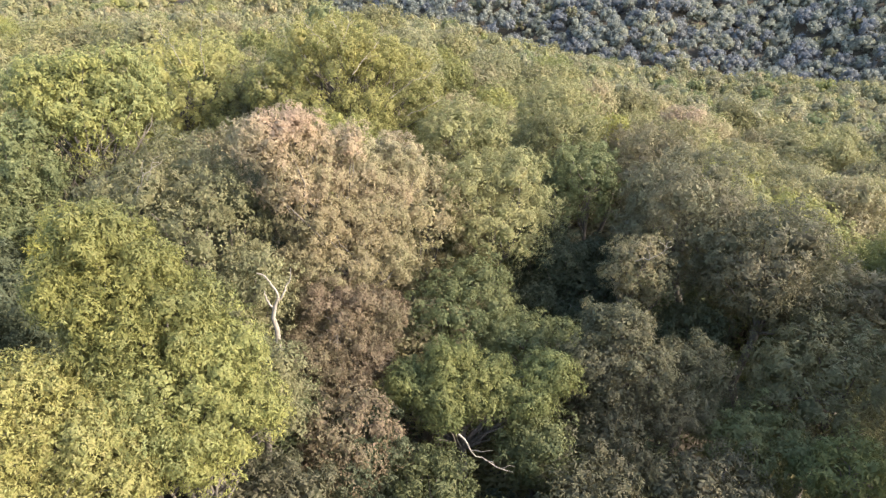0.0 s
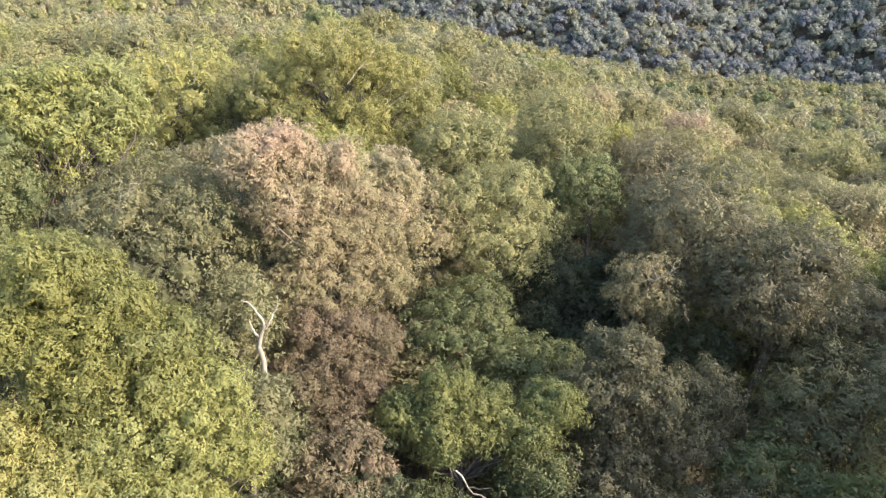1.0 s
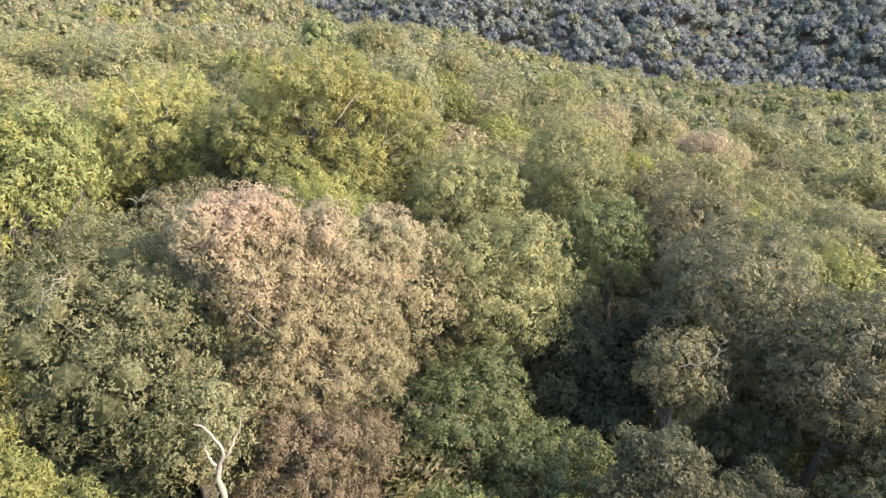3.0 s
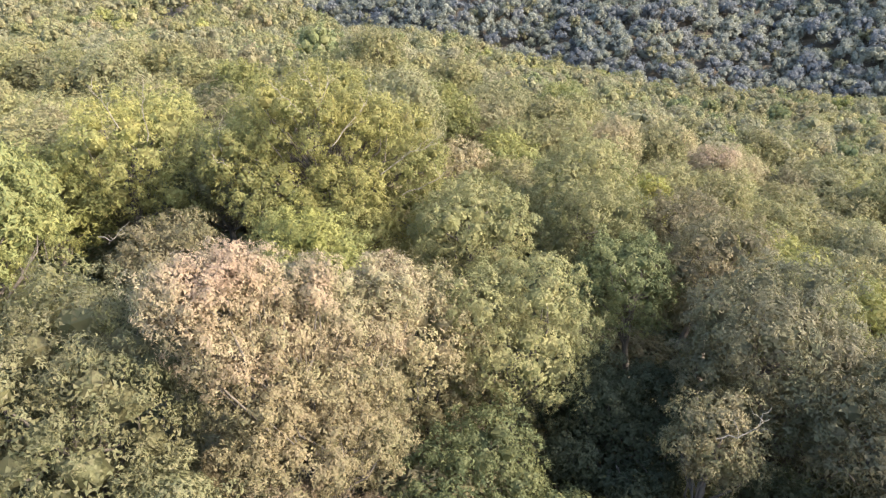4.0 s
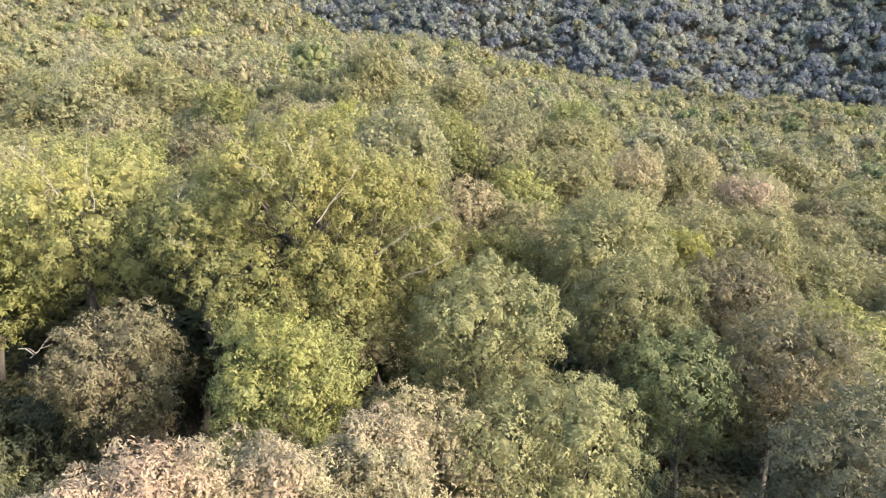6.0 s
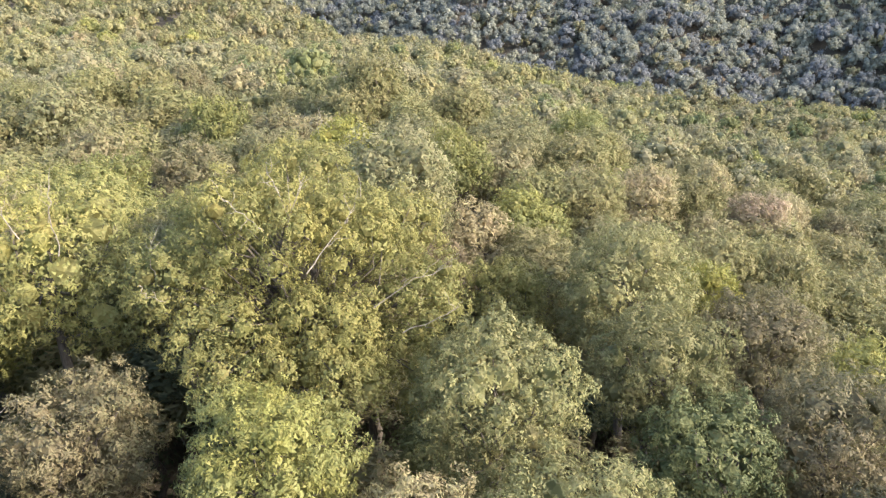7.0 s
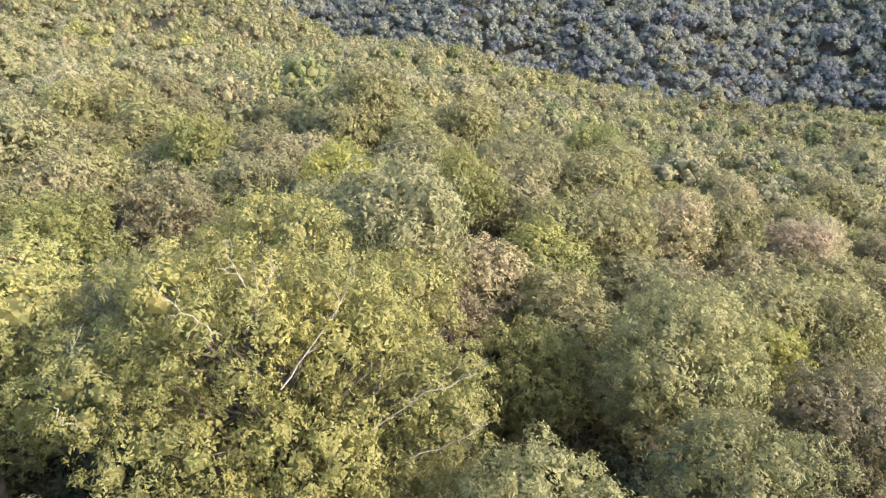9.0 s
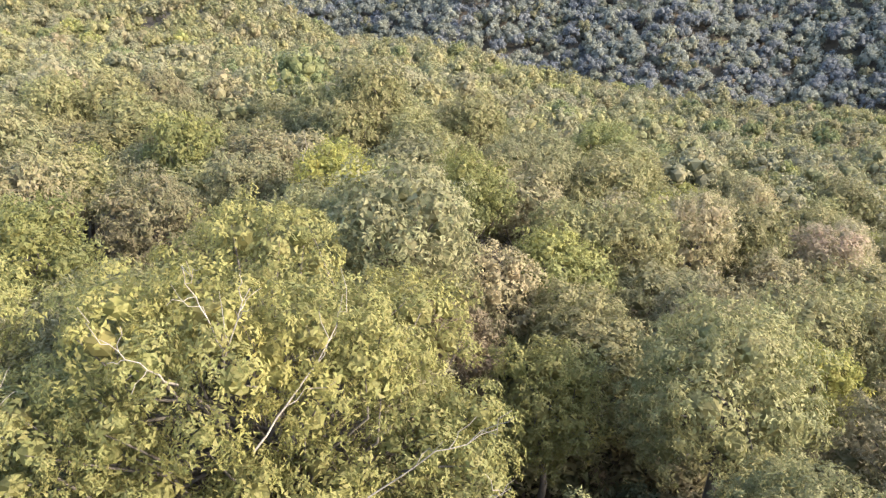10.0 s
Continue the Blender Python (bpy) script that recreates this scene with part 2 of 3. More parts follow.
def tube(points, radii, sides=6):
    """A tapered round bough through points."""
    p = np.asarray(points, float)
    r = np.asarray(radii, float)
    t = unit(np.gradient(p, axis=0))
    a = unit(np.cross(t, np.array([0.37, 0.83, 0.21])))
    b = np.cross(t, a)
    ang = np.arange(sides) * 6.28318 / sides
    ring = a[:, None] * np.cos(ang)[None, :, None] + b[:, None] * np.sin(ang)[None, :, None]
    v = (p[:, None] + ring * r[:, None, None]).reshape(-1, 3)
    i = (np.arange(len(p) - 1) * sides)[:, None] + np.arange(sides)[None]
    j = (np.arange(len(p) - 1) * sides)[:, None] + (np.arange(sides)[None] + 1) % sides
    return v, np.stack([i, j, j + sides, i + sides], -1).reshape(-1, 4)


def bent(rng, a, b, n=5, sag=0.12):
    """Points of a crooked line from a to b."""
    a, b = np.asarray(a, float), np.asarray(b, float)
    s = np.linspace(0, 1, n)[:, None]
    off = rng.normal(0, sag, (n, 3)) * np.linalg.norm(b - a) * 0.5
    return a + (b - a) * s + off * np.sin(s * math.pi)


def join(pieces):
    v, f, n = [], [], 0
    for pv, pf in pieces:
        v.append(pv)
        f.append(pf + n)
        n += len(pv)
    return np.concatenate(v), np.concatenate(f)


COUNT = [0]


def tree(x, y, top, r, rz, leaves, label, leaf=0.24, cover=0.62, name="tree", bark=BARK, boughs=0, low=-0.8, droop=0.3, fine_tuft=0.38, bunches=0.85, small=0.30, large=0.47, heads=(), group="broadleaved trees of the hillside"):
    """A single tree: trunk, limbs and a leafy crown of half-width r and half-height rz, whose top is at height top."""
    COUNT[0] += 1
    leaf = min(leaf, 0.2)
    rng = np.random.default_rng(100 + COUNT[0])
    foot = float(ground(x, y))
    root = tagged(new(name), label, "shrub" if name == "shrub" else "tree", group)
    root.location = (x, y, foot)
    rz = rz * 1.12
    mid_z = top - 0.94 * rz - foot
    n = boughs or int(np.clip(13 + 3.2 * r, 13, 34))
    lobes = crown_lobes(rng, r * 0.93, rz * 0.93, n, low, small, large)
    if heads:
        sets = []
        for hx, hy, htop, hr, hz in heads:
            m, s, w = crown_lobes(rng, hr * 0.93, hz * 0.93, int(9 + 3.5 * hr), low, small, large)
            sets.append((m + np.array([hx - x, hy - y, htop - 0.94 * hz - foot - mid_z]), s, w))
        lobes = tuple(np.concatenate(a) for a in zip(*sets))
    v, f, soft = crown_leaves(rng, lobes, leaf, cover, droop=droop, tuft=fine_tuft, loose=0.75, bunches=bunches)
    part("crown", mesh_of("crown", v + np.array([0, 0, mid_z]), f, [LEAF[leaves]], normals=soft), root)
    lean = rng.normal(0, 0.25, 2)
    head = np.array([lean[0], lean[1], mid_z - 0.15 * rz])
    girth = 0.05 * r + 0.07
    line = bent(rng, (0, 0, -0.3), head, 7, 0.05)
    tv, tf = tube(line, np.linspace(girth * 1.25, girth * 0.65, 7), 8)
    trunk = part("trunk", mesh_of("trunk", tv, tf, [bark], smooth_faces=True), root)
    for m, s, w in zip(*lobes):
        start = line[rng.integers(5, 7)]
        end = m + np.array([0, 0, mid_z]) + w * s * 0.45
        lv, lf = tube(bent(rng, start, end, 6), np.linspace(girth * 0.3, 0.01, 6), 5)
        part("limb", mesh_of("limb", lv, lf, [bark], smooth_faces=True), root)
    PLACED.append((x, y, r))
    return root


PLACED = []

# the trees that stand along the way, nearest first
tree(-5.9, 14.0, 12.4, 2.0, 2.8, "yellow_green", "lower yellow-green tree against its taller twin", 0.092, low=-0.7, heads=((-5.4, 14.4, 12.8, 1.2, 1.4), (-6.2, 13.9, 12.5, 1.3, 1.5), (-5.0, 14.4, 11.3, 1.0, 1.1), (-7.0, 13.4, 11.9, 1.1, 1.3), (-5.9, 13.5, 11.0, 1.2, 1.4), (-8.1, 13.6, 12.2, 0.9, 1.0)))
tree(-7.7, 14.3, 15.5, 2.2, 3.6, "yellow_green", "yellow-green leafy tree with lemon tips, beside a dead snag", 0.092, low=-0.7, heads=((-7.9, 14.4, 15.7, 1.0, 1.2), (-8.4, 13.9, 14.5, 0.8, 0.9), (-7.1, 14.4, 15.0, 1.1, 1.3), (-7.5, 13.8, 13.9, 1.1, 1.3), (-6.3, 14.3, 13.9, 1.1, 1.3)))
tree(-9.6, 12.2, 12.6, 2.6, 2.8, "sunny_green", "pale yellow-green tree with drooping leaf sprays", 0.092, low=-0.7, heads=((-8.9, 12.4, 12.8, 1.0, 1.2), (-7.8, 12.3, 11.8, 1.1, 1.2), (-9.1, 11.9, 11.6, 1.1, 1.3), (-7.3, 12.2, 10.6, 0.9, 1.0), (-10.3, 12.2, 12.4, 1.1, 1.3)))
tree(-4.5, 15.2, 8.2, 1.6, 2.0, "shaded_olive", "low olive-green tree in the gap between taller crowns", 0.115)
tree(-4.0, 25.4, 15.4, 3.9, 4.4, "pink_tan", "broad autumn tree with pinkish tan leaves", 0.092, low=-0.7, heads=((-6.0, 24.0, 16.1, 1.4, 1.6), (-6.5, 23.6, 15.9, 0.9, 1.0), (-5.3, 24.6, 16.0, 0.9, 1.1), (-4.1, 26.0, 15.3, 1.5, 1.7), (-4.8, 25.2, 14.5, 1.3, 1.5), (-1.9, 27.8, 14.4, 1.1, 1.2), (-2.2, 27.2, 13.4, 1.0, 1.2), (-3.2, 26.2, 13.8, 1.2, 1.3), (-5.7, 24.2, 14.4, 1.1, 1.3)))
tree(-3.4, 24.2, 13.0, 2.6, 3.2, "tan_olive", "tan autumn tree leaning out below the pinkish one", 0.092, low=-0.7, heads=((-4.8, 24.2, 12.9, 1.4, 1.6), (-2.9, 25.6, 12.7, 1.4, 1.6), (-3.6, 24.4, 11.5, 1.5, 1.7), (-5.2, 23.6, 11.5, 1.1, 1.3), (-2.1, 25.4, 10.9, 1.2, 1.4), (-4.0, 24.9, 12.7, 1.2, 1.4), (-4.5, 23.4, 10.6, 1.3, 1.5)))
tree(-0.7, 31.6, 13.2, 2.3, 4.2, "tan_olive", "tan and olive tree beside the pinkish autumn tree", 0.115, low=-0.8)
tree(0.9, 27.6, 8.8, 2.6, 2.6, "green", "deep green tree filling the gap below the oaks", 0.115, low=-0.5)
tree(-5.3, 17.5, 10.5, 1.3, 1.7, "grey_green", "small grey-green tree at the foot of the dead snag", 0.115)
tree(-3.9, 21.6, 11.2, 2.1, 2.2, "red_brown", "reddish brown autumn tree below the pinkish one", 0.092, low=-0.6, heads=((-3.8, 22.4, 10.5, 1.6, 1.8), (-4.9, 21.6, 9.0, 1.3, 1.5), (-3.0, 22.0, 8.8, 1.3, 1.5), (-4.0, 21.2, 7.9, 1.2, 1.4), (-2.4, 23.0, 9.6, 1.0, 1.2)))
grey_tree = tree(-9.6, 23.6, 15.2, 3.5, 3.6, "grey_green", "grey-green tree with glossy leaves and bare twigs", 0.115, low=-0.7)
tree(-6.6, 21.6, 12.0, 1.5, 1.8, "grey_green", "small grey-green tree under taller crowns", 0.115)
tree(2.7, 32.2, 13.5, 2.8, 3.9, "light_green", "round light-green oak in the sun", 0.115, low=-0.7)
tree(7.6, 35.8, 12.8, 2.0, 2.6, "green", "deep green tree between olive oaks", 0.115, low=-0.7)
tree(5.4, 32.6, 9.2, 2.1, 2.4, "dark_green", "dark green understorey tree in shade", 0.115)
tree(11.4, 30.2, 13.5, 3.2, 3.6, "shaded_olive", "brownish olive oak with thinning leaves", 0.124, low=-0.7)
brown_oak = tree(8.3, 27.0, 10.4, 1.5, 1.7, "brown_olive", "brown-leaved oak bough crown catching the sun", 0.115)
tree(13.6, 26.2, 12.0, 2.8, 3.0, "shaded_olive", "olive-green oak on the falling slope", 0.138)
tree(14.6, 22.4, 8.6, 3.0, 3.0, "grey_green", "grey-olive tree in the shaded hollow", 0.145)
tree(7.0, 22.0, 9.4, 2.6, 2.4, "shaded_olive", "mounded grey-olive tree over the hollow", 0.115, low=-0.5, heads=((6.5, 22.4, 9.3, 1.4, 1.6), (5.6, 22.0, 8.3, 1.4, 1.6), (7.2, 21.8, 8.5, 1.7, 1.9), (9.5, 22.6, 7.8, 1.4, 1.6), (8.4, 21.0, 6.8, 1.2, 1.4), (6.3, 21.0, 7.0, 1.3, 1.5)))
bush = tree(1.2, 20.4, 8.4, 2.4, 2.2, "bright_green", "bright green young tree in the hollow", 0.1, heads=((0.2, 20.6, 8.8, 1.0, 1.2), (1.3, 20.4, 8.1, 1.1, 1.3), (2.7, 20.4, 7.7, 1.1, 1.2), (3.8, 20.8, 8.1, 0.9, 1.0), (0.1, 20.0, 7.7, 1.0, 1.2), (-1.1, 20.6, 7.9, 0.9, 1.0)))
tree(3.6, 25.4, 7.4, 2.5, 2.2, "green", "dark green understorey tree with broad leaves", 0.115)
tree(4.6, 16.8, 6.3, 2.2, 1.9, "shaded_olive", "low olive shrub in the shaded hollow", 0.15, name="shrub")
tree(8.6, 17.3, 6.4, 2.2, 1.9, "shaded_olive", "low olive-green shrub in the shaded hollow", 0.15, name="shrub")
tree(1.0, 15.8, 5.6, 2.0, 1.7, "green", "low green shrub in the shaded hollow", 0.115, name="shrub")
tree(13.0, 17.4, 7.2, 1.5, 1.7, "bright_green", "yellow-green sapling at the edge of the hollow", 0.15)
tree(-14.2, 26.8, 17.0, 3.4, 3.8, "yellow_green", "tall yellow-green tree with hanging leaf sprays", 0.134, low=-0.8, heads=((-14.2, 27.5, 18.0, 1.4, 1.7), (-12.7, 27.5, 18.0, 1.2, 1.4), (-14.7, 26.5, 17.0, 1.4, 1.6), (-13.3, 26.5, 16.7, 1.5, 1.8), (-12.1, 27.2, 17.0, 1.1, 1.2), (-15.9, 27.0, 17.6, 1.2, 1.4)))
tree(-12.6, 21.4, 13.2, 1.1, 1.6, "lemon", "slim sapling with bright lemon-green leaves", 0.119)
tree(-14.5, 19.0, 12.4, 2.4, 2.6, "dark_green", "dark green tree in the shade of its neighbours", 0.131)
great = tree(-5.4, 41.4, 18.6, 5.6, 5.4, "sunny_green", "large spreading yellow-green tree with pale bare boughs", 0.115, low=-0.6, fine_tuft=0.40, bunches=0.6, heads=(
    (-9.4, 39.2, 16.7, 2.1, 2.2), (-6.6, 39.4, 18.7, 2.2, 2.3), (-3.7, 40.2, 18.0, 2.0, 2.2), (-1.4, 40.2, 15.6, 1.7, 2.0), (-6.0, 43.8, 18.9, 2.4, 2.4),
    (-7.6, 38.2, 15.2, 2.0, 2.4), (-4.6, 38.8, 15.4, 2.0, 2.4), (-2.4, 39.4, 13.4, 1.9, 2.2), (-9.0, 42.6, 17.4, 2.2, 2.4), (-2.6, 43.4, 17.0, 2.2, 2.4), (-3.8, 37.6, 14.2, 1.7, 2.0), (-6.2, 37.4, 13.6, 1.8, 2.0)))
tall_twin = tree(-15.6, 43.0, 18.0, 3.5, 4.0, "sunny_green", "tall yellow-green tree beside the large spreading one", 0.139, low=-0.8, fine_tuft=0.40, bunches=0.65)
tree(-5.3, 33.4, 14.6, 2.3, 2.8, "yellow_green", "bushy yellow-green tree below the large spreading one", 0.115, low=-0.8)
tree(-15.4, 35.0, 10.0, 2.4, 2.8, "dark_green", "dark green tree low in the shade of a gap", 0.17)
tree(-19.4, 40.6, 15.0, 2.6, 3.2, "yellow_green", "yellow-green tree at the far side of a gap", 0.17)
tree(-12.8, 27.2, 15.0, 2.5, 3.0, "light_green", "pale green oak behind the grey-green tree", 0.14)
gap_tree = tree(-11.6, 35.4, 13.4, 2.3, 2.4, "brown_olive", "brownish autumn tree in the gap", 0.115)
tree(1.0, 36.3, 15.1, 2.7, 3.0, "light_green", "pale olive-green oak with dense leaf tufts", 0.115, low=-0.7)
tree(7.9, 47.0, 14.6, 3.2, 3.4, "light_green", "pale olive oak with a round crown", 0.14, low=-0.7)
tree(7.0, 39.4, 14.0, 2.5, 2.8, "light_green", "pale olive oak in open sun", 0.115, low=-0.7)
tree(13.5, 45.0, 12.2, 2.8, 3.0, "brown_olive", "brown-olive oak on the falling slope", 0.148)
tree(11.6, 36.2, 13.4, 2.6, 3.0, "brown_olive", "brown-olive oak with thinning leaves", 0.125, low=-0.7)
tree(12.4, 49.6, 11.7, 1.7, 2.4, "lemon", "small yellow-green tree among olive oaks", 0.168)
tree(16.0, 57.4, 10.8, 3.0, 3.0, "olive", "olive-green oak on the slope", 0.223)
tree(6.2, 66.0, 12.6, 2.6, 3.0, "light_green", "pale green oak standing over its neighbours", 0.254, low=-0.7)
tree(9.6, 65.0, 12.4, 2.6, 2.9, "olive", "olive-green oak among others", 0.252)
tree(15.0, 69.4, 12.2, 3.0, 3.2, "tan_olive", "tan-olive oak on the slope", 0.29)
tree(1.5, 59.0, 12.0, 2.5, 2.8, "tan_olive", "tan-olive oak in a gap", 0.205)
tree(2.5, 49.6, 12.0, 2.1, 3.0, "sunny_green", "yellow-green tree with hanging sprays in the gap", 0.146, low=-0.8)
tree(-0.9, 53.6, 11.6, 2.1, 2.4, "red_brown", "brown autumn tree in the shade of a gap", 0.17)
tall_yellow = tree(-7.4, 64.0, 16.6, 2.2, 3.4, "lemon", "tall bright yellow-green tree", 0.24, low=-0.8)
tree(-4.3, 64.6, 15.2, 2.4, 3.2, "bright_green", "fresh green tree beside the tall yellow one", 0.242, low=-0.8)
tree(-16.5, 61.4, 15.0, 3.2, 3.0, "brown_olive", "olive oak with some brown leaves", 0.241)
tree(-19.0, 54.4, 16.0, 2.8, 3.0, "yellow_green", "tree turning orange-yellow at its tips", 0.21)
tree(25.6, 72.0, 8.8, 3.2, 2.6, "pink_tan", "tan-pink autumn tree on the falling slope", 0.3)
tree(26.5, 65.6, 5.0, 2.6, 2.4, "green", "deep green tree below the tan-pink one", 0.3)
tree(14.4, 95.0, 12.2, 3.4, 4.0, "yellow_green", "tall yellowish oak in the distance", 0.3)
tree(5.0, 79.0, 14.2, 4.0, 4.2, "grey_green", "large grey-olive oak with a dark shaded side", 0.3)
tree(-13.0, 66.4, 15.2, 3.0, 3.0, "grey_green", "grey-green oak beside paler trees", 0.264)

tree(-23.3, 132.5, 13.5, 3.6, 4.0, "lemon", "bright lime-green tree on the ridge", 0.2)
tree(-13.6, 142.3, 12.5, 3.2, 3.5, "yellow_green", "yellow-green tree on the ridge", 0.2)
tree(-33.1, 115.6, 13.5, 3.2, 3.5, "dark_green", "dark green tree on the ridge", 0.2)
tree(-34.7, 95.9, 14.0, 3.0, 3.3, "dark_green", "dark green tree in shade on the ridge", 0.2)
tree(-43.5, 96.2, 14.5, 3.0, 3.3, "dark_green", "dark green tree in shade on the ridge", 0.2)
tree(-6.9, 147.5, 11.5, 2.4, 2.6, "dark_green", "dark green tree among olive oaks on the ridge", 0.2)
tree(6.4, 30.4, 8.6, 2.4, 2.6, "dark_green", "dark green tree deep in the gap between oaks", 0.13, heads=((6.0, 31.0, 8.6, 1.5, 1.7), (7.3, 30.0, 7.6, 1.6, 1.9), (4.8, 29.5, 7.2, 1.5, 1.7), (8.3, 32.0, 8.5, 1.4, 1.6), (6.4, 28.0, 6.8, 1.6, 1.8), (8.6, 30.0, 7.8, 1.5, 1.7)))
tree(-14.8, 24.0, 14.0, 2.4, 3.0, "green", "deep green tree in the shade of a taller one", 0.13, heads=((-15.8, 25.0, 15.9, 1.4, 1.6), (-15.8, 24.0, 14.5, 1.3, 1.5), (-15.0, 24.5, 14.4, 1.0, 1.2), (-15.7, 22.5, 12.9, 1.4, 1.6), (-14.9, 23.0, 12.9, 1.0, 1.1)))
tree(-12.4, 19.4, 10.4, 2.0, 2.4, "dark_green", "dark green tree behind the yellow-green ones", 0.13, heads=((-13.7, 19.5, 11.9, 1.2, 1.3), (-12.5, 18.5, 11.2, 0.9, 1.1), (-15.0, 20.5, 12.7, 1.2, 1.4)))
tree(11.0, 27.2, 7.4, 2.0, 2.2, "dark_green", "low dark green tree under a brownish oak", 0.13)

def snag(label, x, y, stem, limbs):
    """A dead pale trunk, crooked, that ends in bare forks."""
    root = tagged(new("dead_tree"), label, "dead tree", "bare dead trees")
    foot = float(ground(x, y))
    root.location = (x, y, foot)
    rng = np.random.default_rng(931)
    base = np.array([x, y, foot])
    line = np.concatenate([bent(rng, (0, 0, -0.3), np.array(stem[0]) - base, 7, 0.04)[:-1], np.array(stem) - base])
    v, f = tube(line, np.linspace(0.15, 0.06, len(line)), 8)
    part("trunk", mesh_of("trunk", v, f, [PALE_BARK], smooth_faces=True), root)
    for points, thick in limbs:
        p = np.array(points) - base
        fine = np.linspace(0, len(p) - 1, 3 * len(p))
        p = np.stack([np.interp(fine, np.arange(len(p)), p[:, a]) for a in range(3)], -1)
        p[1:-1] += rng.normal(0, 0.012, p[1:-1].shape)
        v, f = tube(p, np.linspace(thick, thick * 0.35, len(p)), 7)
        part("limb", mesh_of("limb", v, f, [PALE_BARK], smooth_faces=True), root)
    return root


tree(-1.8, 15.4, 5.8, 1.7, 1.7, "dark_green", "low dark green shrub in the shaded hollow", 0.115, name="shrub")
tree(-3.1, 18.3, 8.4, 1.6, 2.2, "red_brown", "small reddish brown tree below the autumn trees", 0.12)
tree(-0.4, 17.8, 6.4, 1.7, 1.7, "green", "low green shrub in the shaded hollow", 0.115, name="shrub")
tree(5.6, 19.4, 6.2, 1.8, 1.7, "shaded_olive", "low olive shrub in the shaded hollow", 0.15, name="shrub")
tree(11.0, 19.8, 6.4, 2.0, 1.8, "green", "low green shrub in the shaded hollow", 0.15, name="shrub")

snag("bare dead tree with pale forked limbs", -5.27, 19.40,
     ((-5.31, 19.40, 9.37), (-5.29, 19.40, 9.78), (-5.39, 19.40, 10.23), (-5.29, 19.40, 10.64)),
     ((((-5.29, 19.40, 10.64), (-5.15, 19.40, 10.98), (-5.35, 19.40, 11.38), (-5.54, 19.40, 11.68), (-5.77, 19.40, 11.76)), 0.05),
      (((-5.34, 19.40, 10.54), (-5.48, 19.40, 10.76), (-5.57, 19.40, 10.98), (-5.59, 19.40, 11.15)), 0.045),
      (((-5.27, 19.40, 10.68), (-5.02, 19.40, 10.98), (-4.97, 19.60, 11.19), (-4.80, 19.70, 11.39), (-4.78, 19.70, 11.79)), 0.036)))


def bare_bough(parent, points, thick, label="pale bare bough"):
    """A crooked leafless bough that shows through the leaves, with side twigs."""
    COUNT[0] += 1
    rng = np.random.default_rng(1300 + COUNT[0])
    p = np.asarray(points, float) - np.asarray(parent.location)
    s = np.linspace(0, len(p) - 1, 9)
    line = np.stack([np.interp(s, np.arange(len(p)), p[:, a]) for a in range(3)], -1)
    line[1:-1] += rng.normal(0, 0.035, (7, 3))
    pieces = [tube(line, np.linspace(thick, thick * 0.3, 9), 6)]
    span = np.linalg.norm(line[-1] - line[0])
    for i in (3, 5, 6, 7):
        way = unit(line[i + 1] - line[i - 1] + rng.normal(0, 0.35, 3)) + np.array([0, 0, 0.35])
        pieces.append(tube(bent(rng, line[i], line[i] + way * span * rng.uniform(0.2, 0.4), 5, 0.2), np.linspace(thick * 0.5, 0.005, 5), 5))
    v, f = join(pieces)
    part("bare_bough", mesh_of("bare_bough", v, f, [PALE_BARK], smooth_faces=True), parent, label)


bare_bough(great, [(-2.9, 38.1, 14.3), (-1.6, 38.2, 15.2), (-0.4, 38.5, 15.6)], 0.019)
bare_bough(great, [(-2.0, 38.3, 13.3), (-1.0, 38.3, 13.7), (-0.1, 38.5, 14.2)], 0.021)
bare_bough(great, [(-4.9, 37.8, 15.6), (-4.4, 38.1, 16.3), (-3.8, 39.0, 16.9), (-3.4, 39.9, 17.4)], 0.022)
bare_bough(great, [(-5.6, 38.6, 16.6), (-5.3, 38.5, 17.6), (-4.9, 38.6, 18.5)], 0.022)
bare_bough(great, [(-5.5, 38.6, 17.2), (-5.9, 38.6, 18.1), (-6.1, 38.7, 18.9)], 0.016)
bare_bough(great, [(-6.1, 37.8, 17.0), (-6.6, 37.5, 17.6), (-7.1, 37.4, 18.1)], 0.019)
bare_bough(great, [(-9.9, 38.5, 15.2), (-9.9, 38.3, 15.9), (-9.8, 38.3, 16.6)], 0.016)
bare_bough(great, [(-10.0, 37.5, 15.3), (-9.7, 37.3, 15.0), (-9.2, 37.4, 14.8)], 0.016)

bare_bough(bush, [(0.5, 18.3, 6.6), (1.1, 18.1, 5.9), (2.1, 18.1, 5.3)], 0.035)
bare_bough(brown_oak, [(7.8, 25.7, 9.6), (8.5, 25.6, 9.8), (9.3, 25.8, 10.2)], 0.022)
bare_bough(gap_tree, [(-13.3, 33.5, 13.0), (-12.7, 33.3, 12.9), (-12.2, 33.3, 13.4)], 0.022)
bare_bough(tall_yellow, [(-9.3, 63.3, 13.8), (-9.0, 63.0, 15.0), (-8.6, 63.0, 16.0)], 0.035)
bare_bough(tall_twin, [(-13.6, 39.7, 15.4), (-13.5, 39.5, 16.8), (-13.3, 39.5, 17.9)], 0.022)
bare_bough(tall_twin, [(-14.8, 39.7, 16.0), (-15.2, 39.5, 17.1), (-15.7, 39.5, 17.9)], 0.022)
bare_bough(grey_tree, [(-9.6, 20.6, 14.0), (-9.2, 20.4, 14.6), (-8.6, 20.5, 15.1)], 0.018)

